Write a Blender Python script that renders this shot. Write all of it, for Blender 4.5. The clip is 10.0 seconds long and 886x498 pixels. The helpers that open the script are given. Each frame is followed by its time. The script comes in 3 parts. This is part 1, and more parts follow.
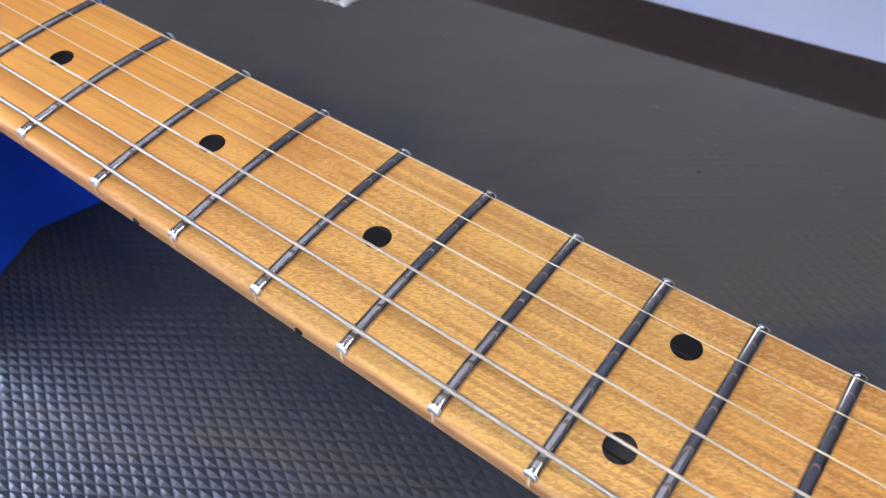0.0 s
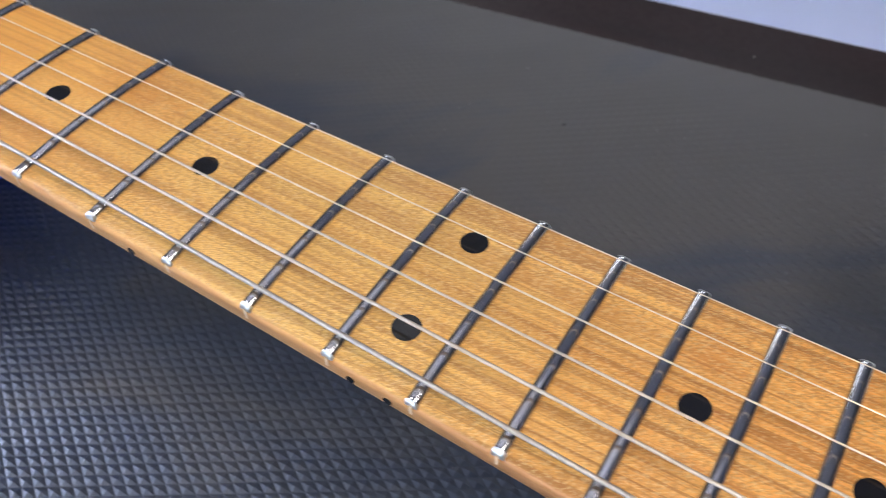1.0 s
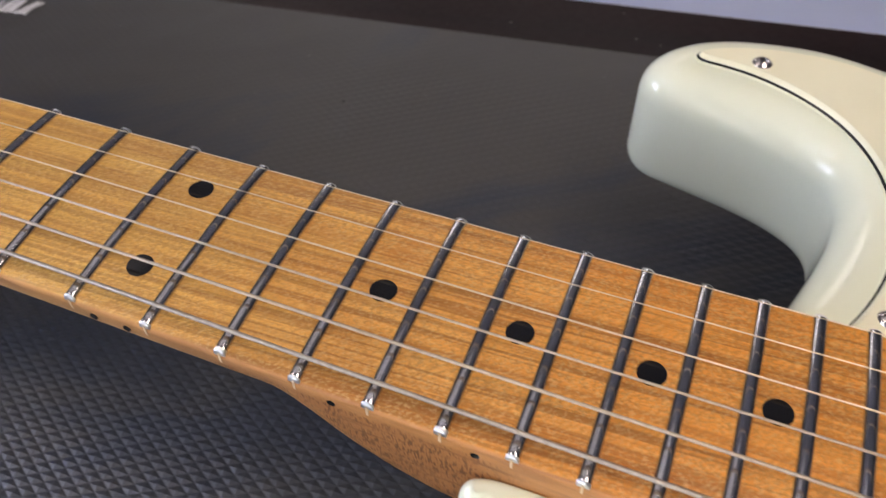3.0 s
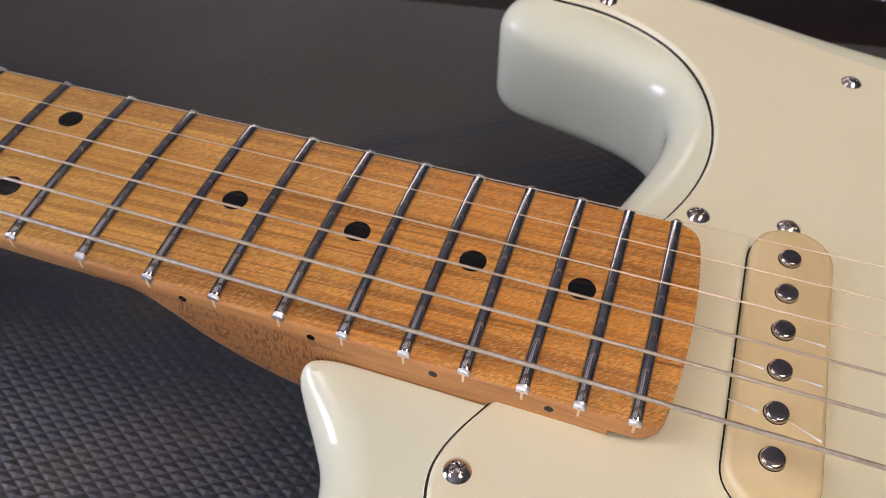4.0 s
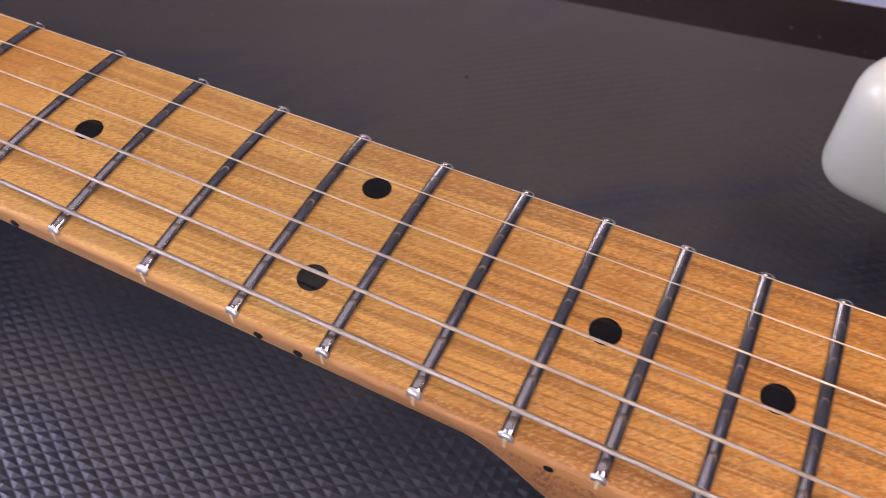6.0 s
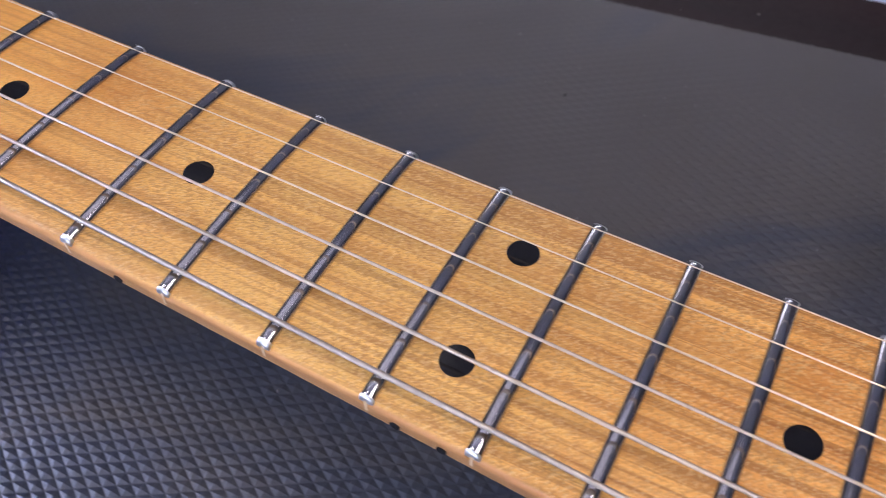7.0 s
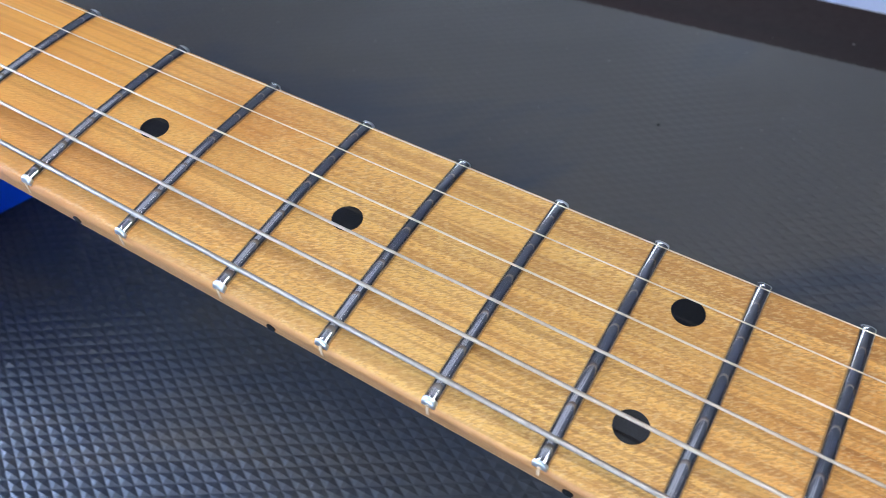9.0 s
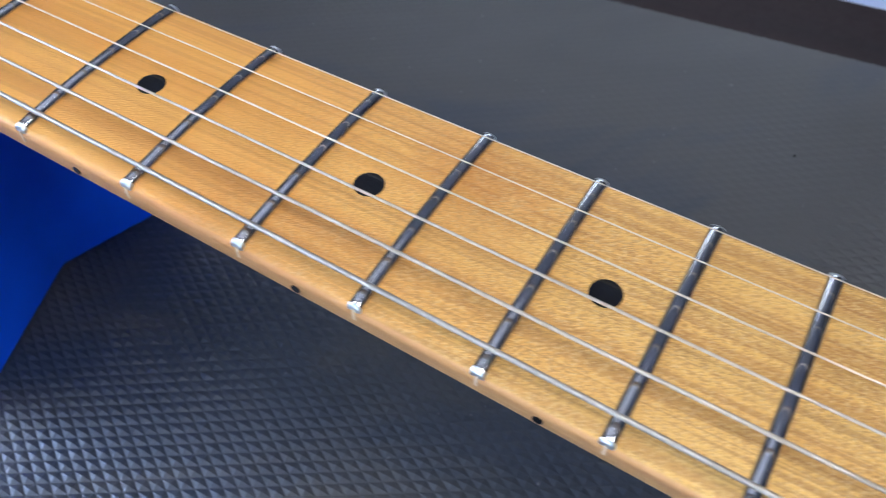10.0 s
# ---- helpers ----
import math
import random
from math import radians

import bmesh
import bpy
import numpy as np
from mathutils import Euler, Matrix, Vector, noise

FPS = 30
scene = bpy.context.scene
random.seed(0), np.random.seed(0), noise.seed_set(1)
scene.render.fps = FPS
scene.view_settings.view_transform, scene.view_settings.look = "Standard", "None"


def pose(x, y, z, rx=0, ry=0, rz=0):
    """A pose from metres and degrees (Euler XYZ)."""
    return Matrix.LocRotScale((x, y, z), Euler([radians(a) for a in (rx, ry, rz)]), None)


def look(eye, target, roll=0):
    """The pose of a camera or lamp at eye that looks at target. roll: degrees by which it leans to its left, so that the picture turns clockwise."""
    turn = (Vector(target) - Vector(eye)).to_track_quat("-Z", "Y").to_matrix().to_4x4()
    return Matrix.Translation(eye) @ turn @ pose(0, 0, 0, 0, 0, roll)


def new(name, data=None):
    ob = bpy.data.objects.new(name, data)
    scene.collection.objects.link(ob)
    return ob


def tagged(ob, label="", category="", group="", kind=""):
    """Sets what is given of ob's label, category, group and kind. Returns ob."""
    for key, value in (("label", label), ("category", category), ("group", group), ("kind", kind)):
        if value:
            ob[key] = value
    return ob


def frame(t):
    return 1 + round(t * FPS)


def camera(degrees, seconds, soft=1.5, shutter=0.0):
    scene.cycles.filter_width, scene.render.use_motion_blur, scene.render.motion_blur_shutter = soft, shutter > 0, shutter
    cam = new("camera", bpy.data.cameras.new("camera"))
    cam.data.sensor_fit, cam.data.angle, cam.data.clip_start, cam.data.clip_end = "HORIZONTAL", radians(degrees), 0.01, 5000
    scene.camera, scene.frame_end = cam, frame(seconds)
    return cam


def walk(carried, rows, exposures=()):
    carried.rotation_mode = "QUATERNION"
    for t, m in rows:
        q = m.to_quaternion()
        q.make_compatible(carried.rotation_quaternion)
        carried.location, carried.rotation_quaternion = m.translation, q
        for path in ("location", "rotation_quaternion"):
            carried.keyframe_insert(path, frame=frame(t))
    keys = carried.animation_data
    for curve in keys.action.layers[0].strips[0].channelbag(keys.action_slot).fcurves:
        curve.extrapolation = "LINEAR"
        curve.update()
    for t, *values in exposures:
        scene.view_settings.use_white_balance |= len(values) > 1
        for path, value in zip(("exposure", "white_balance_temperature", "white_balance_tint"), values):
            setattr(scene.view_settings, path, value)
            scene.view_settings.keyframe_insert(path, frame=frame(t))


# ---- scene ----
cam = camera(54.93, 10.0, soft=0.85, shutter=0.3)
cam.data.dof.use_dof = True
cam.data.dof.focus_distance = 0.158
cam.data.dof.aperture_fstop = 32.0
# seconds, eye in metres, then yaw, pitch and roll in degrees
PATH = [
    (0, 0.34277, -0.08282, 0.22678, 42.159, -46.443, -7.617),
    (0.5, 0.35742, -0.08926, 0.22524, 40.397, -46.653, -7.550),
    (1, 0.38285, -0.08691, 0.22511, 38.194, -46.705, -7.648),
    (1.5, 0.40597, -0.08174, 0.22632, 35.726, -46.628, -7.865),
    (2, 0.41677, -0.08070, 0.22447, 32.844, -46.823, -7.994),
    (2.5, 0.42175, -0.08345, 0.22844, 29.862, -46.847, -7.919),
    (3, 0.43264, -0.09946, 0.23046, 27.232, -47.047, -7.880),
    (3.2, 0.44067, -0.10576, 0.23053, 26.200, -47.266, -7.636),
    (3.5, 0.45118, -0.11269, 0.23028, 24.827, -47.445, -7.465),
    (3.75, 0.46076, -0.11505, 0.22894, 24.053, -47.585, -7.281),
    (4, 0.46736, -0.11514, 0.22738, 23.712, -47.705, -7.103),
    (4.3, 0.46640, -0.11335, 0.22631, 23.998, -47.808, -6.958),
    (4.5, 0.46097, -0.11285, 0.22678, 24.444, -47.811, -6.902),
    (5, 0.44405, -0.10628, 0.22564, 26.076, -48.024, -6.708),
    (5.5, 0.41093, -0.09714, 0.22214, 28.317, -48.274, -6.481),
    (5.7, 0.40151, -0.09308, 0.22146, 29.286, -48.899, -6.363),
    (6, 0.38629, -0.08755, 0.21892, 30.672, -49.203, -6.359),
    (6.25, 0.37733, -0.08341, 0.21628, 31.778, -49.373, -6.513),
    (6.5, 0.37055, -0.08008, 0.21403, 32.756, -49.496, -6.725),
    (6.8, 0.36373, -0.07760, 0.21294, 33.650, -49.622, -6.946),
    (7, 0.35592, -0.07506, 0.21480, 34.428, -49.723, -7.292),
    (7.5, 0.34812, -0.07421, 0.21342, 35.284, -49.924, -7.321),
    (8, 0.34141, -0.07898, 0.21675, 36.181, -49.655, -7.708),
    (8.5, 0.33601, -0.08249, 0.21748, 36.618, -49.389, -7.842),
    (9, 0.33081, -0.07912, 0.21962, 36.808, -49.154, -7.799),
    (9.5, 0.31137, -0.07963, 0.22140, 36.862, -49.331, -7.560),
    (10, 0.27952, -0.08530, 0.22067, 36.174, -49.514, -6.859),
]


def aim(x, y, z, yaw, pitch, roll):
    a, b = radians(yaw), radians(pitch)
    ahead = Vector((-math.sin(a) * math.cos(b), math.cos(a) * math.cos(b), math.sin(b)))
    return look((x, y, z), Vector((x, y, z)) + ahead, roll)


EXPOSURES = [(0.0, 0.0, 6950, 19), (1.5, -0.1, 7150, 16), (2.5, -0.38, 8100, 20), (4.4, -0.81, 8300, 31), (5.5, -0.58, 8300, 42), (7.0, -0.22, 6900, 31), (8.5, -0.05, 6200, 12), (10.0, -0.03, 6100, 12)]
walk(cam, [(t, aim(*row)) for t, *row in PATH], EXPOSURES)

# ---- world and light numbers ----
PANEL_LIGHT = 17.0
SPOT_LIGHT = 21.0
COOL_LIGHT = 7.0
WINDOW_LIGHT = 11.0
NORTH_FILL = 5.5
WEST_FILL = 39.0
CEIL_GLOW = 0.54
world = bpy.data.worlds.new("world")
scene.world = world
world.use_nodes = True
wbg = world.node_tree.nodes["Background"]
wsky = world.node_tree.nodes.new("ShaderNodeTexSky")
wsky.sky_type, wsky.sun_disc = "NISHITA", False
wsky.sun_elevation, wsky.sun_rotation = radians(35), radians(200)
world.node_tree.links.new(wsky.outputs[0], wbg.inputs[0])
wbg.inputs[1].default_value = 0.1


# ---- materials ----
class Nodes:
    """A small writer of node trees."""

    def __init__(self, name):
        self.m = bpy.data.materials.new(name)
        self.m.use_nodes = True
        self.t = self.m.node_tree
        self.b = self.t.nodes["Principled BSDF"]
        self.co = None

    def add(self, kind, **values):
        n = self.t.nodes.new("ShaderNode" + kind)
        for k, v in values.items():
            n.inputs[k].default_value = v
        return n

    def link(self, a, b):
        self.t.links.new(a, b)

    def coords(self, sx=1, sy=1, sz=1, turn=0.0, move=(0, 0, 0)):
        if self.co is None:
            self.co = self.add("TexCoord")
        mp = self.add("Mapping")
        if turn:
            mp.vector_type = "TEXTURE"
            sx, sy, sz = 1 / sx, 1 / sy, 1 / sz
        mp.inputs["Scale"].default_value = (sx, sy, sz)
        mp.inputs["Rotation"].default_value = (0, 0, turn)
        mp.inputs["Location"].default_value = move
        self.link(self.co.outputs["Object"], mp.inputs["Vector"])
        return mp.outputs["Vector"]

    def noise(self, vec, scale=1.0, detail=3.0, rough=0.5, warp=0.0):
        n = self.add("TexNoise", Scale=scale, Detail=detail, Roughness=rough, Distortion=warp)
        self.link(vec, n.inputs["Vector"])
        return n.outputs["Fac"]

    def ramp(self, fac, stops):
        r = self.add("ValToRGB")
        e = r.color_ramp.elements
        while len(e) < len(stops):
            e.new(0.5)
        for el, (p, c) in zip(e, stops):
            el.position, el.color = p, (*c, 1) if len(c) == 3 else c
        self.link(fac, r.inputs["Fac"])
        return r.outputs["Color"]

    def mix(self, a, b, fac, kind="MIX"):
        n = self.t.nodes.new("ShaderNodeMix")
        n.data_type, n.blend_type = "RGBA", kind
        for v, i in ((fac, 0), (a, 6), (b, 7)):
            if isinstance(v, (int, float)):
                n.inputs[i].default_value = v
            elif isinstance(v, tuple):
                n.inputs[i].default_value = (*v, 1)
            else:
                self.link(v, n.inputs[i])
        return n.outputs[2]

    def math(self, op, a, b=0.0, c=0.0):
        n = self.t.nodes.new("ShaderNodeMath")
        n.operation = op
        for i, v in enumerate((a, b, c)):
            if isinstance(v, (int, float)):
                n.inputs[i].default_value = v
            else:
                self.link(v, n.inputs[i])
        return n.outputs[0]

    def bump(self, height, strength, distance):
        n = self.add("Bump", Strength=strength, Distance=distance)
        self.link(height, n.inputs["Height"])
        self.link(n.outputs["Normal"], self.b.inputs["Normal"])

    def put(self, **values):
        for k, v in values.items():
            key = k.replace("_", " ")
            if isinstance(v, (int, float)):
                self.b.inputs[key].default_value = v
            elif isinstance(v, tuple):
                self.b.inputs[key].default_value = (*v, 1) if len(v) == 3 else v
            else:
                self.link(v, self.b.inputs[key])
        return self.m


def grey(*v):
    return tuple((x, x, x) for x in v)


def roasted_maple():
    n = Nodes("roasted_maple")
    along = n.add("SeparateXYZ")
    n.link(n.coords(), along.inputs[0])
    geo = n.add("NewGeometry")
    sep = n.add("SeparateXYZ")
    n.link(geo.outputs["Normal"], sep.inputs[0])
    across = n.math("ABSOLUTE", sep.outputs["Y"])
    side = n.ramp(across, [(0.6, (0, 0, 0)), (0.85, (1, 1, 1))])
    face = n.ramp(across, [(0.5, (1, 1, 1)), (0.85, (0.12, 0.12, 0.12))])
    # broad golden and amber bands along the grain
    bands = n.noise(n.coords(3.5, 85, 60, 0.03), 1.0, 3, 0.55, 0.7)
    col = n.ramp(bands, [(0.30, (0.63, 0.335, 0.085)), (0.45, (0.69, 0.395, 0.108)), (0.6, (0.735, 0.445, 0.132)), (0.78, (0.69, 0.405, 0.112))])
    # growth lines: wide soft ones, then narrow crisp ones, calmer towards the nut
    calm = n.ramp(along.outputs["X"], [(0.15, (0.45,) * 3), (0.27, (1, 1, 1))])
    lines = n.noise(n.coords(5, 250, 190, 0.03), 1.0, 2, 0.55, 0.6)
    col = n.mix(col, (0.30, 0.125, 0.028), n.mix(n.ramp(lines, [(0.49, (0, 0, 0)), (0.57, (0.36, 0.36, 0.36)), (0.68, (0.5, 0.5, 0.5))]), calm, 1.0, "MULTIPLY"))
    streak = n.noise(n.coords(9, 850, 600, 0.03, (0.1, 0, 0)), 1.0, 2, 0.55, 0.4)
    col = n.mix(col, (0.25, 0.098, 0.022), n.mix(n.ramp(streak, [(0.53, (0, 0, 0)), (0.61, (0.38, 0.38, 0.38))]), calm, 1.0, "MULTIPLY"))
    dark = n.noise(n.coords(6, 430, 300, 0.045, (0.7, 0.3, 0)), 1.0, 3, 0.6, 0.7)
    col = n.mix(col, (0.19, 0.07, 0.016), n.mix(n.ramp(dark, [(0.53, (0, 0, 0)), (0.58, (0.62,) * 3)]), n.ramp(along.outputs["X"], [(0.27, (0, 0, 0)), (0.37, (1, 1, 1))]), 1.0, "MULTIPLY"))
    # amber stains of the roasting, and two figured spots
    patch = n.noise(n.coords(16, 26, 20), 1.0, 2, 0.5)
    col = n.mix(col, (0.46, 0.20, 0.048), n.ramp(patch, [(0.5, (0, 0, 0)), (0.70, (0.28, 0.28, 0.28))]))
    for cx, cy, rx, ry, amount, tone in ((0.222, 0.012, 0.022, 0.016, 0.55, (0.50, 0.205, 0.042)), (0.2285, 0.009, 0.0042, 0.0035, 0.6, (0.74, 0.42, 0.13)),
                                         (0.368, 0.013, 0.008, 0.010, 0.5, (0.42, 0.165, 0.036)), (0.366, -0.013, 0.013, 0.006, 0.35, (0.36, 0.145, 0.034))):
        sp = n.add("VectorMath")
        sp.operation = "LENGTH"
        mp = n.coords(1 / rx, 1 / ry, 0, 0.0, (-cx / rx, -cy / ry, 0))
        n.link(mp, sp.inputs[0])
        reach = n.math("ADD", sp.outputs["Value"], n.math("MULTIPLY", n.noise(n.coords(150, 260, 100), 1.0, 3), 0.9))
        col = n.mix(col, tone, n.ramp(n.math("MULTIPLY", reach, 0.5), [(0.30, (amount,) * 3), (0.74, (0, 0, 0))]))
    # plainer amber wood towards the nut, redder towards the heel, painting in mid-neck sheen
    col = n.mix(col, (0.98, 0.79, 0.60), n.ramp(along.outputs["X"], [(0.18, (1, 1, 1)), (0.27, (0, 0, 0))]), "MULTIPLY")
    col = n.mix(col, (1.06, 0.71, 0.46), n.ramp(along.outputs["X"], [(0.305, (0, 0, 0)), (0.425, (1, 1, 1))]), "MULTIPLY")
    # sides tinted by their facing: how they take the light is in the colour
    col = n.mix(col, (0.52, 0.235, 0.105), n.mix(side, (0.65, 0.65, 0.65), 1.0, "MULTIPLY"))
    # short wavy pores that lie a little across the grain, thick in some stretches and thin in others
    where = n.ramp(n.noise(n.coords(26, 70, 50, 0.0, (0.4, 0.2, 0)), 1.0, 2, 0.5), [(0.36, (0.65,) * 3), (0.56, (1, 1, 1))])
    where = n.mix(where, n.ramp(along.outputs["X"], [(0.16, (0.12,) * 3), (0.25, (1, 1, 1))]), 1.0, "MULTIPLY")
    fleck = n.noise(n.coords(820, 3000, 1500, 0.62), 1.0, 1, 0.5, 0.5)
    col = n.mix(col, (0.36, 0.17, 0.046), n.mix(n.mix(n.ramp(fleck, [(0.50, (0, 0, 0)), (0.58, (0.68,) * 3)]), where, 1.0, "MULTIPLY"), face, 1.0, "MULTIPLY"))
    pale = n.noise(n.coords(800, 2900, 1500, 0.62, (0.3, 0.1, 0)), 1.0, 1, 0.5, 0.5)
    col = n.mix(col, (0.82, 0.57, 0.27), n.mix(n.mix(n.ramp(pale, [(0.52, (0, 0, 0)), (0.64, (0.36,) * 3)]), where, 1.0, "MULTIPLY"), face, 1.0, "MULTIPLY"))
    # dark rays of the quarter-sawn heel sides, between thin layers
    ray = n.noise(n.coords(2300, 200, 560, 0.0), 1.0, 1, 0.5)
    rayf = n.ramp(ray, [(0.50, (0, 0, 0)), (0.60, (0.85, 0.85, 0.85))])
    seam = n.ramp(n.noise(n.coords(30, 1, 620), 1.0, 2, 0.5, 0.4), [(0.60, (0, 0, 0)), (0.68, (0.9,) * 3)])
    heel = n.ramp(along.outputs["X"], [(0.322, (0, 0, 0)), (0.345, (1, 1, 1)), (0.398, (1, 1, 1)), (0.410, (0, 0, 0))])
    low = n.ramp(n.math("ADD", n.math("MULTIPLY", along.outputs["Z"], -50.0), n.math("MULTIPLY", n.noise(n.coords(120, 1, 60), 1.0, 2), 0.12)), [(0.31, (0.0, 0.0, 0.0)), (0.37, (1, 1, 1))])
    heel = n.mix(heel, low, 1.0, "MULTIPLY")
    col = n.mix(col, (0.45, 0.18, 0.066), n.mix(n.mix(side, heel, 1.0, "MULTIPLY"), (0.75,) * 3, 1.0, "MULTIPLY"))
    dense = n.ramp(n.noise(n.coords(160, 100, 260), 1.0, 2), [(0.36, (0.45,) * 3), (0.55, (1, 1, 1))])
    marks = n.mix(n.mix(rayf, dense, 1.0, "MULTIPLY"), seam, 1.0, "LIGHTEN")
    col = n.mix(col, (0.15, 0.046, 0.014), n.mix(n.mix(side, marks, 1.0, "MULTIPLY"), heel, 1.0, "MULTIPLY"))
    n.bump(n.math("ADD", n.math("MULTIPLY", lines, 0.4), fleck), 0.42, 0.0002)
    rough = n.ramp(bands, [(0.3, (0.45,) * 3), (0.7, (0.37,) * 3)])
    return n.put(Base_Color=col, Roughness=rough, Specular_IOR_Level=0.36)


def metal(name, colour, rough, wear=0.08, scratch=0.0, blotch=0.6):
    n = Nodes(name)
    a = n.noise(n.coords(900, 900, 900), 1.0, 3)
    b = n.noise(n.coords(120, 3000, 400), 1.0, 2)
    r = n.ramp(n.math("MULTIPLY", n.math("ADD", a, b), 0.5), [(0.3, (max(rough - wear, 0.02),) * 3), (0.75, (rough + wear,) * 3)])
    col = n.mix(colour, tuple(c * 0.8 for c in colour), n.ramp(a, [(0.45, (0, 0, 0)), (0.7, (blotch,) * 3)]))
    if scratch:
        n.bump(n.noise(n.coords(9000, 260, 9000), 1.0, 2), scratch, 0.00005)
    return n.put(Base_Color=col, Metallic=1.0, Roughness=r)


def wound(name, low, high, rough):
    n = Nodes(name)
    a = n.noise(n.coords(700, 700, 700), 1.0, 3)
    return n.put(Base_Color=n.ramp(a, [(0.35, low), (0.65, high)]), Metallic=1.0, Roughness=rough)


def painted(name, colour, rough, coat=0.0, spread=0.04, scale=30):
    n = Nodes(name)
    a = n.noise(n.coords(scale, scale, scale), 1.0, 4)
    f = n.noise(n.coords(scale * 40, scale * 40, scale * 40), 1.0, 2)
    col = n.mix(colour, tuple(max(c - spread, 0) for c in colour), n.ramp(a, [(0.35, (0, 0, 0)), (0.7, (1, 1, 1))]))
    n.bump(f, 0.03, 0.0002)
    r = n.ramp(f, [(0.3, (rough,) * 3), (0.8, (min(rough * 1.35 + 0.01, 1),) * 3)])
    return n.put(Base_Color=col, Roughness=r, Coat_Weight=coat, Coat_Roughness=0.03)


def rubber():
    n = Nodes("black_rubber")
    a = n.noise(n.coords(14, 14, 14), 1.0, 4)
    f = n.noise(n.coords(1800, 1800, 1800), 1.0, 3)
    col = n.ramp(a, [(0.3, (0.012, 0.018, 0.031)), (0.7, (0.017, 0.024, 0.039))])
    # cloudy grey film, heavier to the back: sheen painted into the far mat
    clouding = n.noise(n.coords(9, 22, 10, 0.5), 1.0, 5, 0.6, 0.8)
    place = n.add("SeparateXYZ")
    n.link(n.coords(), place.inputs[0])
    back = n.math("ADD", clouding, n.math("MULTIPLY", n.ramp(place.outputs["Y"], [(0.085, (0, 0, 0)), (0.17, (1, 1, 1))]), 0.26))
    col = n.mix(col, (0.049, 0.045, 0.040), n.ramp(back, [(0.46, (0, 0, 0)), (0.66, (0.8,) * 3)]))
    dust = n.noise(n.coords(420, 420, 420), 1.0, 2)
    col = n.mix(col, (0.25, 0.25, 0.25), n.ramp(dust, [(0.74, (0, 0, 0)), (0.80, (0.5,) * 3)]))
    n.bump(f, 0.25, 0.0002)
    rough = n.ramp(clouding, [(0.35, (0.42,) * 3), (0.65, (0.52,) * 3)])
    return n.put(Base_Color=col, Roughness=rough, Specular_IOR_Level=0.65)


def mahogany():
    n = Nodes("dark_mahogany")
    g = n.noise(n.coords(3, 60, 60), 1.0, 4, 0.6, 0.5)
    col = n.ramp(g, [(0.3, (0.010, 0.007, 0.007)), (0.7, (0.019, 0.010, 0.010))])
    dust = n.noise(n.coords(260, 260, 260), 1.0, 2)
    col = n.mix(col, (0.2, 0.19, 0.19), n.ramp(dust, [(0.76, (0, 0, 0)), (0.82, (0.7,) * 3)]))
    f = n.noise(n.coords(300, 300, 300), 1.0, 2)
    return n.put(Base_Color=col, Roughness=n.ramp(f, [(0.3, (0.30,) * 3), (0.8, (0.42,) * 3)]), Specular_IOR_Level=0.12)


def plaster(name, c1, c2, rough=0.8, scale=2.0):
    n = Nodes(name)
    a = n.noise(n.coords(scale, scale, scale), 1.0, 5)
    f = n.noise(n.coords(160, 160, 160), 1.0, 2)
    n.bump(f, 0.1, 0.001)
    return n.put(Base_Color=n.ramp(a, [(0.3, c1), (0.7, c2)]), Roughness=rough)


def foam_blue():
    n = Nodes("blue_foam")
    a = n.noise(n.coords(40, 40, 40), 1.0, 4)
    f = n.noise(n.coords(2500, 2500, 2500), 1.0, 2)
    n.bump(f, 0.2, 0.0003)
    return n.put(Base_Color=n.ramp(a, [(0.3, (0.003, 0.08, 0.80)), (0.7, (0.004, 0.10, 0.93))]), Roughness=0.6, Specular_IOR_Level=0.3)


def glow(name, colour, strength):
    n = Nodes(name)
    a = n.noise(n.coords(1.5, 1.5, 1.5), 1.0, 2)
    n.put(Base_Color=(0.8, 0.8, 0.8), Roughness=0.5, Emission_Strength=strength)
    n.link(n.ramp(a, [(0.2, tuple(c * 0.94 for c in colour)), (0.8, colour)]), n.b.inputs["Emission Color"])
    return n.m


M_MAPLE = roasted_maple()
M_FRET = metal("fret_nickel", (0.53, 0.53, 0.54), 0.13, 0.01, 0.01, 0.15)
M_FILED = metal("filed_nickel", (0.68, 0.70, 0.72), 0.36, 0.04, 0.1, 0.2)
M_STEEL = metal("plain_steel", (0.70, 0.61, 0.49), 0.30, 0.02)
M_NICKEL = metal("screw_nickel", (0.66, 0.62, 0.60), 0.12, 0.05)
M_POLE = metal("pole_steel", (0.52, 0.46, 0.44), 0.13, 0.02)
M_WOUND = wound("fine_wound_string", (0.45, 0.385, 0.315), (0.54, 0.465, 0.385), 0.33)
M_HEAVY = wound("heavy_wound_string", (0.40, 0.355, 0.31), (0.49, 0.44, 0.385), 0.34)
M_BODY = painted("vintage_white_gloss", (0.715, 0.75, 0.59), 0.035, 0.0, 0.02, 20)
M_GUARD = painted("cream_plastic", (0.78, 0.76, 0.56), 0.30, 0.0, 0.02, 60)
M_COVER = painted("aged_cream_plastic", (0.75, 0.60, 0.35), 0.2, 0.3, 0.05, 90)
M_BLACK = painted("black_plastic", (0.012, 0.012, 0.013), 0.22, 0.0, 0.004, 80)
M_DOT = painted("black_inlay", (0.008, 0.008, 0.009), 0.10, 0.0, 0.003, 300)
M_FILLER = painted("pale_slot_filler", (0.80, 0.60, 0.42), 0.5, 0.0, 0.1, 400)
M_BONE = painted("bone", (0.72, 0.68, 0.56), 0.35, 0.0, 0.05, 200)
M_LINT = painted("grey_lint", (0.16, 0.155, 0.15), 0.9, 0.0, 0.05, 500)
M_RUBBER = rubber()
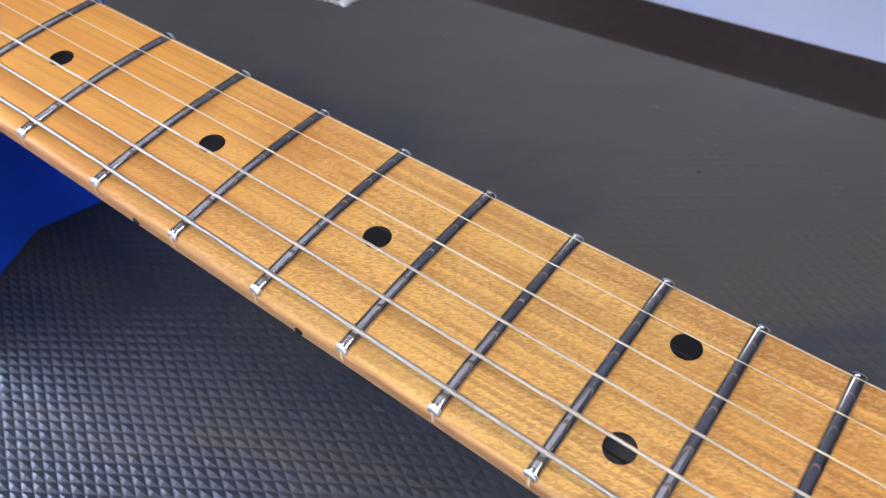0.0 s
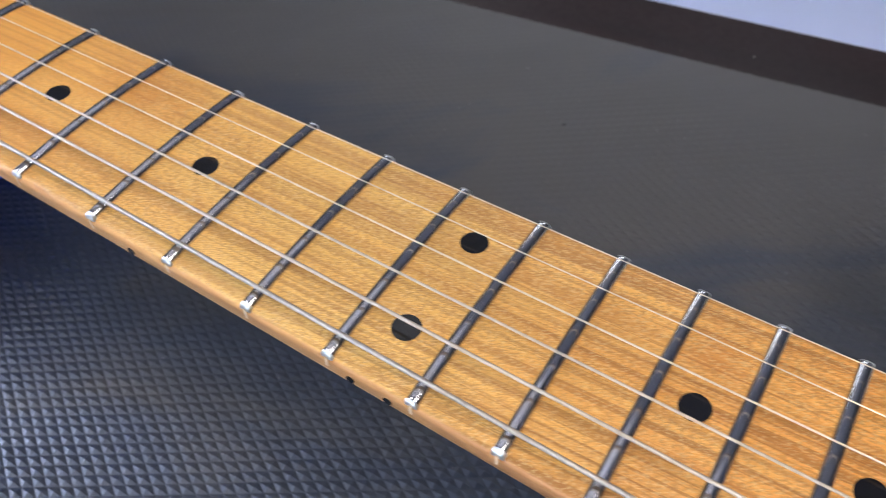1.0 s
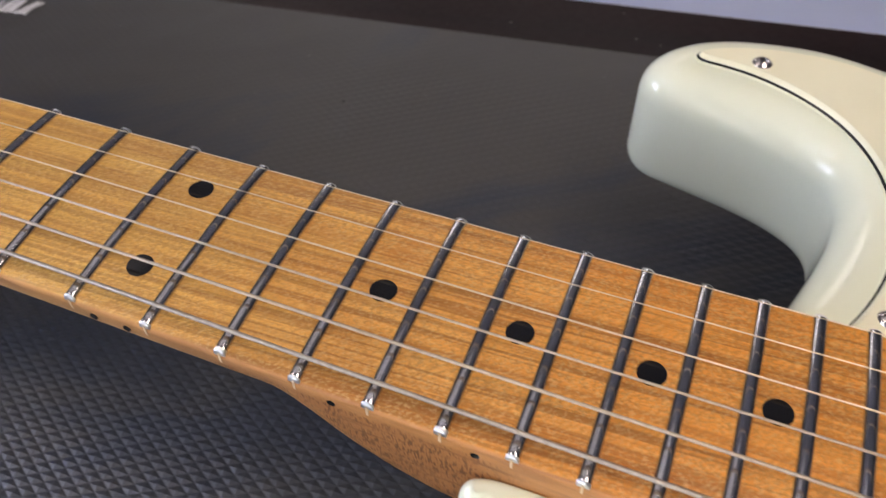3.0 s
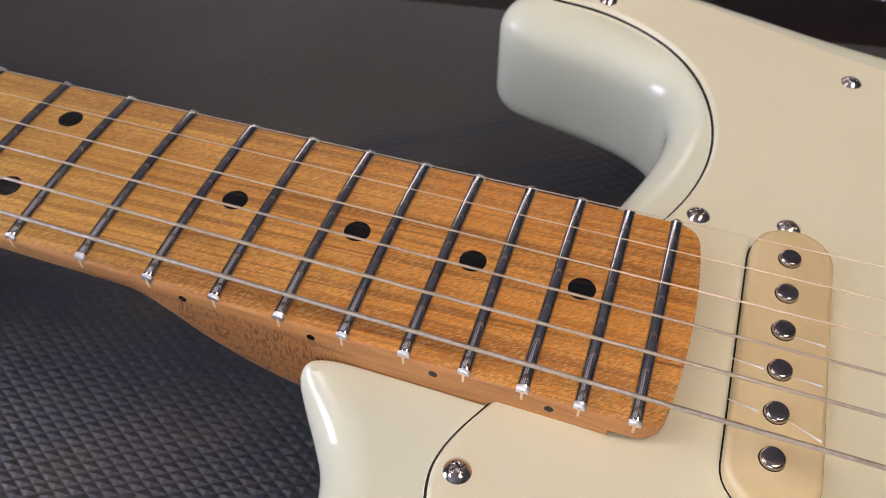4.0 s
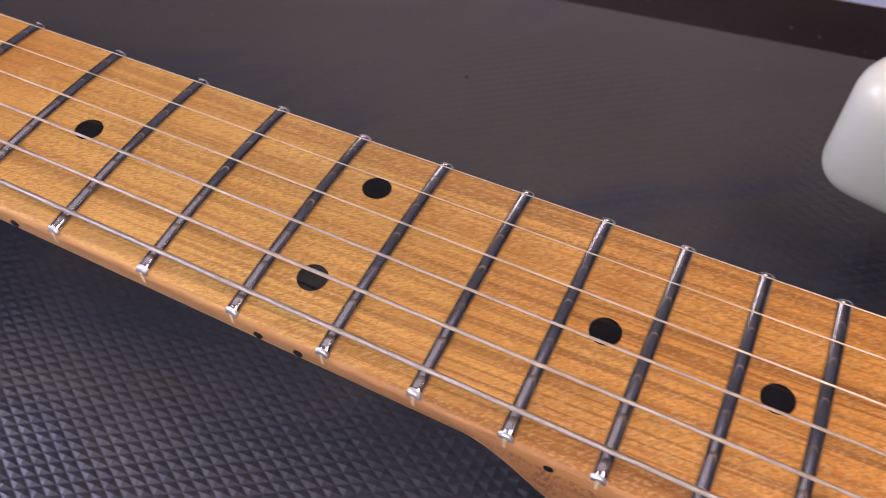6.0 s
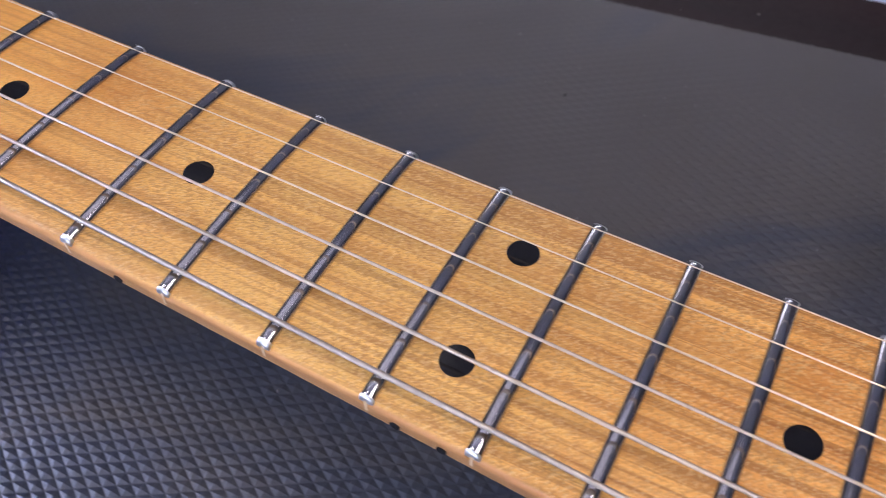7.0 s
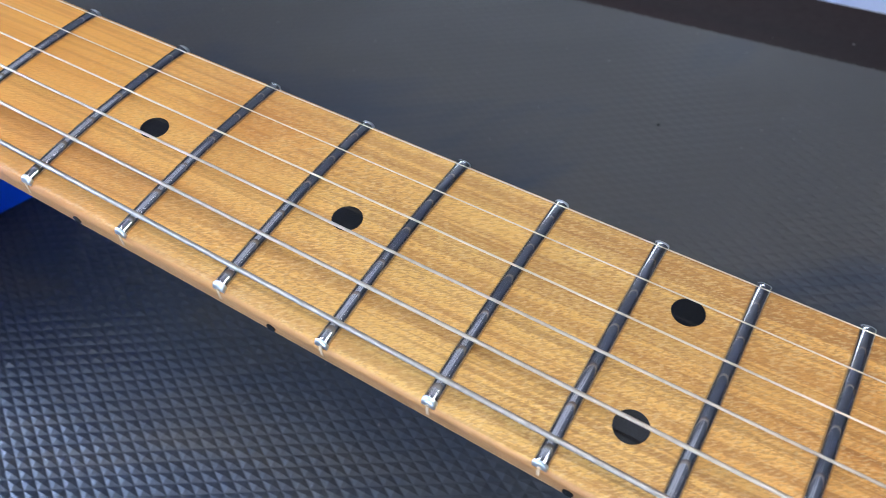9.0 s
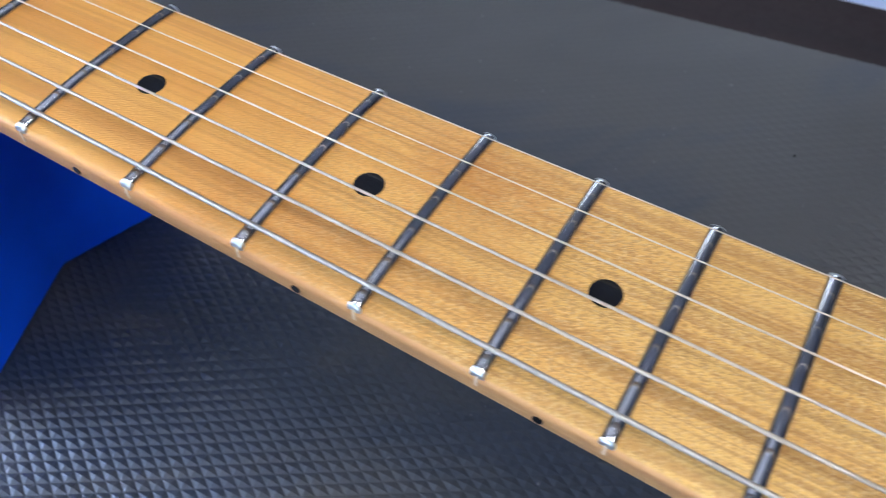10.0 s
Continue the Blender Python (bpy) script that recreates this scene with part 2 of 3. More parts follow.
M_PRINT = painted("white_print", (0.72, 0.72, 0.72), 0.6, 0.0, 0.12, 400)
M_TABLE = mahogany()
M_FOAM = foam_blue()
M_FLOOR = plaster("pale_vinyl", (0.60, 0.68, 0.90), (0.64, 0.71, 0.91), 0.5, 3.0)
M_WALL = plaster("grey_paint", (0.10, 0.10, 0.11), (0.13, 0.13, 0.14))
M_CEIL = plaster("ceiling_paint", (0.26, 0.26, 0.28), (0.30, 0.30, 0.32))
M_FRAME = painted("white_frame", (0.75, 0.75, 0.75), 0.4)
M_PANEL = glow("panel_diffuser", (1.0, 0.96, 0.90), PANEL_LIGHT)
M_SPOT = glow("small_panel_diffuser", (1.0, 0.95, 0.88), SPOT_LIGHT)
M_COOL = glow("cool_panel_diffuser", (0.62, 0.80, 1.0), COOL_LIGHT)
M_CEIL_GLOW = glow("lit_ceiling_glow", (1.0, 0.98, 0.93), CEIL_GLOW)
M_NORTH_FILL = glow("north_fill_glow", (0.82, 0.90, 1.0), NORTH_FILL)
M_WEST_FILL = glow("west_fill_glow", (0.50, 0.66, 1.0), WEST_FILL)
M_DAY = glow("daylight", (0.64, 0.82, 1.0), WINDOW_LIGHT)


# ---- mesh helpers ----
def part(name, bm, material, parent=None, label="", smooth=True):
    """One mesh object from a bmesh, under its thing or part."""
    bmesh.ops.recalc_face_normals(bm, faces=bm.faces[:])
    me = bpy.data.meshes.new(name)
    bm.to_mesh(me)
    bm.free()
    me.materials.append(material)
    for p in me.polygons:
        p.use_smooth = smooth
    if smooth:
        me.set_sharp_from_angle(angle=radians(38))
    ob = new(name, me)
    ob.parent = parent
    if label:
        tagged(ob, label)
    return ob


def twin(ob, x, y, z, parent):
    """Another object on the same mesh."""
    o = new(ob.name.split(".")[0], ob.data)
    o.parent = parent
    o.location = (x, y, z)
    return o


def box(bm, x0, x1, y0, y1, z0, z1, bevel=0.0):
    v = [bm.verts.new((x, y, z)) for z in (z0, z1) for x, y in ((x0, y0), (x1, y0), (x1, y1), (x0, y1))]
    fs = [bm.faces.new([v[i] for i in q]) for q in ((3, 2, 1, 0), (4, 5, 6, 7), (0, 1, 5, 4), (1, 2, 6, 5), (2, 3, 7, 6), (3, 0, 4, 7))]
    if bevel:
        es = list({e for f in fs for e in f.edges})
        bmesh.ops.bevel(bm, geom=es, offset=bevel, segments=2, profile=0.6, affect="EDGES")
    return bm


def loft(bm, rings, closed=True, caps=True):
    """Joins rings of points, each with the same count."""
    vs = [[bm.verts.new(p) for p in r] for r in rings]
    n = len(vs[0])
    for a, b in zip(vs, vs[1:]):
        for i in range(n if closed else n - 1):
            j = (i + 1) % n
            bm.faces.new((a[i], a[j], b[j], b[i]))
    if caps:
        bm.faces.new(vs[0][::-1])
        bm.faces.new(vs[-1])
    return vs


def chaikin(pts, rounds=3):
    for _ in range(rounds):
        out = []
        for a, b in zip(pts, pts[1:] + pts[:1]):
            out.append(tuple(0.75 * p + 0.25 * q for p, q in zip(a, b)))
            out.append(tuple(0.25 * p + 0.75 * q for p, q in zip(a, b)))
        pts = out
    return pts


def inward(pts):
    """Unit normals to the inside of a closed outline."""
    area = sum(a[0] * b[1] - b[0] * a[1] for a, b in zip(pts, pts[1:] + pts[:1]))
    s = 1 if area > 0 else -1
    n = len(pts)
    out = []
    for i in range(n):
        a, b = pts[i - 1], pts[(i + 1) % n]
        d = Vector((b[0] - a[0], b[1] - a[1])).normalized()
        out.append(Vector((-d.y, d.x)) * s)
    return out


def slab(bm, pts, levels):
    """A solid from an outline in the plan: levels of (inset, z) from the bottom to the top."""
    ns = inward(pts)
    return loft(bm, [[(p[0] + q.x * o, p[1] + q.y * o, z) for p, q in zip(pts, ns)] for o, z in levels])


def disc(bm, r, h, sides=24, dome=0.0, chamfer=0.0):
    rings = [[(r * math.cos(a), r * math.sin(a), 0) for a in (2 * math.pi * i / sides for i in range(sides))]]
    for rr, z in ((r, h - chamfer), (r - chamfer, h)) if chamfer else ((r, h),):
        rings.append([(rr * math.cos(a), rr * math.sin(a), z) for a in (2 * math.pi * i / sides for i in range(sides))])
    vs = loft(bm, rings, caps=False)
    bm.faces.new(vs[0][::-1])
    c = bm.verts.new((0, 0, h + dome))
    for i in range(sides):
        bm.faces.new((vs[-1][i], vs[-1][(i + 1) % sides], c))
    return bm


def smooth_step(a, b, x):
    t = min(max((x - a) / (b - a), 0), 1)
    return t * t * (3 - 2 * t)


# ---- the room ----
FLOOR_Z, CEIL_Z = -0.75, 1.95
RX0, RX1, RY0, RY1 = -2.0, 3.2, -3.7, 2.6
tagged(part("floor", box(bmesh.new(), RX0 - 0.1, RX1 + 0.1, RY0 - 0.1, RY1 + 0.1, FLOOR_Z - 0.1, FLOOR_Z), M_FLOOR, None, smooth=False),
       "pale blue-grey smooth vinyl floor", "floor", kind="structure")
tagged(part("ceiling", box(bmesh.new(), RX0 - 0.1, RX1 + 0.1, RY0 - 0.1, RY1 + 0.1, CEIL_Z, CEIL_Z + 0.1), M_CEIL, None, smooth=False),
       "plain grey ceiling", "ceiling", kind="structure")
tagged(part("wall_east", box(bmesh.new(), RX1, RX1 + 0.1, RY0, RY1, FLOOR_Z, CEIL_Z), M_WALL, None, smooth=False), "plain dark grey painted wall", "wall", kind="structure")


def window_wall(wall, name, lo, hi, w0, w1, z0, z1, place, pane=M_DAY, pier=0.03):
    """A wall with a framed window in it, built along x and then turned into its place."""
    bm = bmesh.new()
    for a in ((lo, w0, FLOOR_Z, CEIL_Z), (w1, hi, FLOOR_Z, CEIL_Z), (w0, w1, FLOOR_Z, z0), (w0, w1, z1, CEIL_Z)):
        box(bm, a[0], a[1], -0.1, 0, a[2], a[3])
    tagged(part(wall, bm, M_WALL, None, smooth=False), "plain grey painted wall with a wide unseen window", "wall", kind="structure").matrix_basis = place
    window = tagged(new(name), "unseen wide white-framed window letting in cool daylight", "window", kind="structure")
    mid, f = (w0 + w1) / 2, 0.05
    bm = bmesh.new()
    for a in ((w0, w1, z0, z0 + f), (w0, w1, z1 - f, z1), (w0, w0 + f, z0 + f, z1 - f), (w1 - f, w1, z0 + f, z1 - f), (mid - pier, mid + pier, z0 + f, z1 - f)):
        box(bm, a[0], a[1], -0.07, -0.02, a[2], a[3])
    part("window_frame", bm, M_FRAME, window, smooth=False)
    for a, b in ((w0 + f, mid - pier), (mid + pier, w1 - f)):
        part("pane", box(bmesh.new(), a, b, -0.08, -0.075, z0 + f, z1 - f), pane, window, smooth=False)
    window.matrix_basis = place


# unseen glowing window with a wide pier, added to lend the far mat sheen
window_wall("wall_north", "fill_window_2", -RX1, -RX0, -0.35, 1.95, 1.3, 1.88, pose(0, RY1, 0, 0, 0, 180), M_NORTH_FILL, 0.2)
# unseen west window, added as a strong cool fill across the near mat
window_wall("wall_west", "fill_window_3", -RY1, -RY0, 0.3, 1.4, 0.55, 1.4, pose(RX0, 0, 0, 0, 0, -90), M_WEST_FILL)
window_wall("wall_south", "window_1", RX0, RX1, -1.25, 1.0, -0.1, 1.6, pose(0, RY0, 0))


def ceiling_light(x, y, lx, ly, light):
    thing = tagged(new("ceiling_light"), "unseen flat rectangular white ceiling light panel", "lamp", group="ceiling light panels")
    thing.location = (x, y, CEIL_Z)
    bm = bmesh.new()
    for a in ((-lx, lx, -ly, -ly + 0.02), (-lx, lx, ly - 0.02, ly), (-lx, -lx + 0.02, -ly + 0.02, ly - 0.02), (lx - 0.02, lx, -ly + 0.02, ly - 0.02)):
        box(bm, *a, -0.03, 0.0)
    part("frame", bm, M_FRAME, thing, smooth=False)
    part("diffuser", box(bmesh.new(), -lx + 0.02, lx - 0.02, -ly + 0.02, ly - 0.02, -0.022, -0.004), light, thing, smooth=False)
    return thing


# the three dim panels are added to stand for a pale lit ceiling stretch
for spot in ((1.3, -0.2, 0.3, 0.6, M_PANEL), (-0.93, 0.64, 0.24, 0.3, M_CEIL_GLOW), (-0.25, 0.64, 0.24, 0.3, M_CEIL_GLOW), (0.43, 0.64, 0.24, 0.3, M_CEIL_GLOW), (-0.43, -0.1, 0.08, 0.28, M_SPOT), (-1.0, -0.2, 0.08, 0.2, M_SPOT), (-1.05, -1.0, 0.35, 0.65, M_COOL)):
    ceiling_light(*spot)

# ---- table and mat ----
TABLE_Z = -0.0042
table = tagged(new("table"), "dark reddish-brown polished wooden table under the mat", "table")
part("tabletop", box(bmesh.new(), -0.75, 1.35, -0.55, 0.2715, TABLE_Z - 0.03, TABLE_Z, 0.002), M_TABLE, table)
for x in (-0.68, 1.28):
    for y in (-0.48, 0.20):
        part("leg", box(bmesh.new(), x - 0.025, x + 0.025, y - 0.025, y + 0.025, FLOOR_Z, TABLE_Z - 0.03), M_TABLE, table, smooth=False)

MX0, MX1, MY0, MY1 = -0.34, 0.92, -0.26, 0.2263
mat = tagged(new("work_mat"), "black rubber bench mat with raised diamond texture", "mat")
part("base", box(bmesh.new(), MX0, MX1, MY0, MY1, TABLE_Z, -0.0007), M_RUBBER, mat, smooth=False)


def tread():
    """Rows of small four-sided diamonds, staggered row by row, lowered farther back to put their fading in the sheen
    into the shape.
    """
    px, py, h, z = 0.0071, 0.00413, 0.00046, -0.0006
    rows, cols = int((MY1 - MY0) / (py / 2)), int((MX1 - MX0) / px)
    verts, faces = [], []
    for j in range(rows):
        y = MY1 - 0.0015 - j * py / 2
        for i in range(cols):
            x = MX0 + (i + (j % 2) * 0.5) * px + 0.004
            fade = smooth_step(0.045, 0.10, y + 0.02 * noise.noise((x * 12, y * 18, 0)))
            fade *= 1 - 0.62 * smooth_step(0.22, 0.31, x) * (1 - smooth_step(0.17, 0.21, y))
            k, up, g = len(verts), h * (1 - 0.86 * fade) * (1 - 0.8 * smooth_step(0.212, 0.222, y)), 0.46
            verts += [(x - px * g, y, z), (x, y - py * g, z), (x + px * g, y, z), (x, y + py * g, z)]
            verts += [(x - px * 0.03, y, z + up), (x + px * 0.03, y, z + up)]
            faces += [(k, k + 1, k + 4), (k + 1, k + 5, k + 4), (k + 1, k + 2, k + 5), (k + 2, k + 3, k + 5), (k + 3, k + 4, k + 5), (k + 3, k, k + 4)]
    me = bpy.data.meshes.new("tread")
    me.from_pydata(verts, [], faces)
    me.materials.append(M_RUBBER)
    ob = new("tread", me)
    ob.parent = mat
    return tagged(ob, "fine raised rubber diamonds", kind="stuff")


tread()
mat.matrix_basis = pose(0, -0.0046, 0, 0, 0, 1.06)
table.matrix_basis = pose(0, -0.0041, 0, 0, 0, 0.93)
# slanted white print near the far edge of the mat
stroke = random.Random(4)
x = 0.0575
while x > 0.001:
    w = stroke.uniform(0.0018, 0.0034)
    lean = stroke.choice((0.0005, 0.003, 0.006))
    low, top = 0.1895 + stroke.uniform(0, 0.0012), 0.2035 - stroke.uniform(0, 0.0012)
    pts = [(x, low), (x - w, low), (x - w + lean, top), (x + lean, top)]
    bm = bmesh.new()
    loft(bm, [[(a, b, 0.0001) for a, b in pts], [(a, b, 0.0007) for a, b in pts]])
    part("printed_bar", bm, M_PRINT, mat, "rough white printed bar", smooth=False)
    x -= w + stroke.uniform(0.0004, 0.0016)


# ---- neck support ----
def neck_cube():
    """A foam block with a cradle on top and a shallow V down its side."""
    rings = []
    for i in range(37):
        y = -0.056 + 0.112 * i / 36
        front = 0.053 + min(abs(y + 0.0005) * 0.385, 0.0175)
        top = 0.0985 + 0.016 * smooth_step(0.012, 0.034, abs(y))
        rings.append([(-0.035, y, 0.0003), (front, y, 0.0003), (front, y, top - 0.003), (front - 0.003, y, top), (-0.032, y, top), (-0.035, y, top - 0.003)])
    bm = bmesh.new()
    loft(bm, rings)
    return tagged(part("neck_cradle", bm, M_FOAM, None), "bright blue foam neck cradle block with V notch on the mat", "neck rest")


neck_cube()

# ---- crumbs and lint ----
def speck(name, x, y, z, r, material, label, seed):
    """A small lumpy crumb."""
    rnd = random.Random(seed)
    bm = bmesh.new()
    bmesh.ops.create_icosphere(bm, subdivisions=2, radius=r)
    for v in bm.verts:
        k = rnd.uniform(0.75, 1.2)
        v.co = Vector((v.co.x * k * 1.4, v.co.y * k, max(v.co.z * k, -0.4 * r) * 0.6))
    ob = tagged(part(name, bm, material, None), label, "debris")
    ob.matrix_basis = pose(x, y, z + 0.2 * r, 0, 0, seed * 50)


speck("crumb", 0.2585, 0.162, 0.0001, 0.0005, M_BLACK, "small dark crumb lying on the black mat", 1)
speck("lint_tuft", 0.235, 0.0065, 0.0001, 0.0004, M_LINT, "pale tuft of lint on the black mat", 2)
for k, (x, y) in enumerate(((0.3094, 0.2455), (0.3608, 0.2652), (0.3714, 0.2454), (0.3833, 0.2427))):
    speck("dust_speck", x, y, TABLE_Z, 0.00045, M_LINT, "pale dust speck on the dark table edge", 3 + k)

# ---- guitar, in its own frame: x from the nut along the strings, z off the fingerboard ----
SCALE, CURVE = 0.648, 0.241
guitar = tagged(new("electric_guitar"), "cream-white electric guitar with roasted maple neck lying face up", "guitar")
guitar.matrix_basis = pose(0, 0, 0.12599, 0, 5.251, 0)


def fret_x(n):
    return SCALE * (1 - 2 ** (-n / 12))


def half(x):
    return 0.0212 + 0.0067 * x / 0.466


def crown(y):
    return -y * y / (2 * CURVE)


def neck_section(x, hw, deep, power, straight):
    r = 0.0017
    out = [(y, crown(y)) for y in (-(hw - r) + 2 * (hw - r) * i / 14 for i in range(15))]
    z0 = crown(hw - r)
    out += [(hw - r + r * math.sin(a), z0 - r + r * math.cos(a)) for a in (math.pi / 2 * k / 5 for k in range(1, 6))]
    out.append((hw, -straight))
    for k in range(1, 20):
        a = math.pi * k / 20
        c, s = math.cos(a), math.sin(a)
        out.append((hw * math.copysign(abs(c) ** (2 / power), c), -straight - (deep - straight) * s ** (2 / power)))
    out.append((-hw, -straight))
    out += [(-(hw - r) - r * math.cos(a), z0 - r + r * math.sin(a)) for a in (math.pi / 2 * k / 5 for k in range(0, 5))]
    return out


def build_neck():
    bm = bmesh.new()
    rings = []
    xs = [i * 0.01 for i in range(35)] + [0.35 + i * 0.0025 for i in range(22)] + [0.41, 0.43, 0.4615]
    for x in xs:
        k = smooth_step(0.351, 0.399, x)
        deep = (0.0205 + 0.002 * x / 0.33) * (1 - k) + 0.0322 * k
        rings.append([(x, y, z) for y, z in neck_section(x, half(x), deep, 1.9 + 9 * k, 0.0032 + 0.0026 * k)])
    loft(bm, rings)
    # the tongue that overhangs the pickguard, rounded at its corners
    rings, c, xe, x0 = [], 0.005, 0.4712, 0.4615
    for i in range(13):
        x = x0 + (xe - x0) * (i / 12) ** 0.6
        hw = half(x)
        if x > xe - c:
            hw += -c + math.sqrt(max(c * c - (x - xe + c) ** 2, 0))
        bend = 0.0023 * (i / 12)
        rings.append([(x + bend * (1 - (y / half(x)) ** 2), y, z) for y, z in neck_section(x, hw, 0.0063, 14, 0.0058)])
    loft(bm, rings)
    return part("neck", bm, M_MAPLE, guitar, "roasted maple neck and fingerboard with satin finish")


neck = build_neck()


def fret(n):
    """A crowned wire whose ends are filed to a slope and rounded over."""
    x, hw = fret_x(n), half(fret_x(n)) - 0.0001
    w, h = 0.00138, 0.00112
    bm, rings = bmesh.new(), []
    arc = [math.pi * j / 14 for j in range(15)]
    ends = ((0.0, 0.30, 0.86), (0.00012, 0.62, 0.93), (0.00032, 0.83, 0.98), (0.0006, 0.94, 1.0), (0.001, 0.99, 1.0))
    e = hw - 0.0014
    stations = [(-hw + d, a, b) for d, a, b in ends] + [(-e + 2 * e * i / 18, 1.0, 1.0) for i in range(19)] + [(hw - d, a, b) for d, a, b in reversed(ends)]
    for y, a, b in stations:
        z = crown(y)
        rings.append([(x - w * b, y, z - 0.0006)] + [(x - w * b * math.cos(q), y, z + h * a * math.sin(q) ** 0.9) for q in arc] + [(x + w * b, y, z - 0.0006)])
    loft(bm, rings)
    for f in bm.faces:
        if abs(f.calc_center_median().y) > hw - 0.0008:
            f.material_index = 1
    wire = part("fret", bm, M_FRET, neck)
    wire.data.materials.append(M_FILED)
    return wire


for n in range(1, 23):
    fret(n)
filler = None
for n in range(1, 23):
    for side in (-1, 1):
        y = side * (half(fret_x(n)) - 0.0006)
        if filler is None:
            filler = part("slot_filler", box(bmesh.new(), -0.00027, 0.00027, -0.00066, 0.00066, -0.0043, -0.0014), M_FILLER, neck, smooth=False)
            filler.location = (fret_x(n), y, 0)
        else:
            twin(filler, fret_x(n), y, 0, neck)

DOTS = [(3, 0), (5, 0), (7, 0), (9, 0), (12, -0.0125), (12, 0.0125), (15, 0), (17, 0), (19, 0), (21, 0)]
dot = None
for n, y in DOTS:
    place = ((fret_x(n) + fret_x(n - 1)) / 2, y, crown(y) - 0.00075)
    if dot is None:
        dot = part("inlay_dot", disc(bmesh.new(), 0.003, 0.00079, 40, 0.00006), M_DOT, neck, "round black inlay dot")
        dot.location = place
    else:
        o = twin(dot, *place, neck)
        o.rotation_euler = (-math.atan(y / CURVE), 0, 0)
bm = disc(bmesh.new(), 0.00095, 0.0006, 18)
bmesh.ops.rotate(bm, verts=bm.verts[:], cent=(0, 0, 0), matrix=Matrix.Rotation(math.pi / 2, 3, "X"))
side_dot = None
for n, dx in ((3, 0), (5, 0), (7, 0), (9, 0), (12, -0.0043), (12, 0.0043), (15, 0), (17, 0), (19, 0), (21, 0)):
    x = (fret_x(n) + fret_x(n - 1)) / 2 + dx
    place = (x, -half(x) + 0.00055, -0.0048)
    if side_dot is None:
        side_dot = part("side_dot", bm, M_DOT, neck, "small black side dot")
        side_dot.location = place
    else:
        twin(side_dot, *place, neck)

# ---- body ----
BODY_TOP, BODY_BACK = -0.0103, -0.0538
R = 11.0
OUTLINE = [(455, -27.8, 0.5), (440, -27.6, 0.5), (420, -27.35, 0.5), (406, -27.1, 0.8), (401, -27.2, 1.8), (397, -28.3, 3.0), (396, -31.5, 5), (399.3, -36.5, 8),
           (404, -42.5, 10), (409, -50, R), (411, -61, R), (406, -75, R), (391, -87, R), (372, -98, R), (352, -107, R), (338, -113, 10), (330, -122, 9),
           (332, -135, 10), (345, -145, R), (365, -151, R), (392, -153, R), (422, -148, R), (460, -134, R), (500, -118, R), (540, -111, R), (580, -120, R),
           (620, -140, R), (660, -158, R), (700, -164, R), (738, -154, R), (768, -129, R), (787, -93, R), (796, -48, R), (798, 0, R), (795, 46, R),
           (786, 92, R), (766, 132, R), (733, 160, R), (690, 170, R), (648, 164, R), (610, 148, R), (572, 131, R), (537, 125, R), (505, 130, R)]
OUTLINE += [(478, 137, R), (452, 143.5, R), (434, 142, R), (418, 138, R), (406.5, 130.5, R), (400, 121, R), (400, 112, R), (406, 106.2, 10.5), (418, 103.2, R),
            (433, 99.8, R), (446, 95.8, R), (455.5, 90, R), (460, 81, R), (459.5, 69, R), (456.5, 57, R), (453, 46, 10), (450.5, 38, 8), (449.5, 32, 2.2), (450.5, 28.3, 1.0),
            (455, 28.0, 0.5), (455.5, 12, 0.5), (455.5, -12, 0.5)]


def build_body():
    pts = [tuple(c / 1000 for c in p) for p in chaikin(OUTLINE, 3)]
    ns = inward(pts)
    bm, rings = bmesh.new(), []
    for k in range(9):
        a = math.pi / 2 * k / 8
        rings.append([(p[0] + q.x * p[2] * 1.0 * (1 - math.sin(a)), p[1] + q.y * p[2] * 1.0 * (1 - math.sin(a)), BODY_BACK + p[2] * 1.0 * (1 - math.cos(a))) for p, q in zip(pts, ns)])
    for k in range(13):
        a = math.pi / 2 * (1 - k / 12)
        rings.append([(p[0] + q.x * p[2] * (1 - math.sin(a)), p[1] + q.y * p[2] * (1 - math.sin(a)), BODY_TOP - p[2] * (1 - math.cos(a))) for p, q in zip(pts, ns)])
    rings.append([(p[0] + q.x * (p[2] + 0.0004), p[1] + q.y * (p[2] + 0.0004), BODY_TOP) for p, q in zip(pts, ns)])
    loft(bm, rings)
    return part("body", bm, M_BODY, guitar, "glossy vintage-white contoured body")


body = build_body()

GUARD = [(456, -25), (447, -24.5), (440, -24), (438.6, -24.6), (435.4, -30.5), (433, -35), (430.9, -40.5), (430.1, -46.4), (432.1, -54.4), (438.1, -64.3), (452, -73.3), (479.8, -78.2), (519.5, -77.2),
         (559.3, -70.3), (594, -60.3), (610.9, -48.4), (614.9, -30.5), (614.9, -0.7), (614.9, 29.1), (618.9, 43), (648.7, 46.9), (688.4, 60.8), (720.2, 86.7), (734.1, 110.5), (730.1, 134.3), (704.3, 149.2), (666.5, 149.2),
         (628.8, 138.3), (594, 122), (559.3, 110.3), (531.5, 109), (504.6, 115), (477.8, 124), (456, 131.2), (438, 130.6), (425, 127.5), (415.8, 123.3), (413.6, 120), (415.5, 117.2), (424, 116.8),
         (434.1, 114.7), (445, 110), (455, 103.1), (462.9, 93.6), (468.4, 81.7), (471.1, 68.8), (470.7, 56.9), (468.1, 45.9), (463.9, 36), (459.9, 30), (457, 27), (456, 15), (456, -15)]


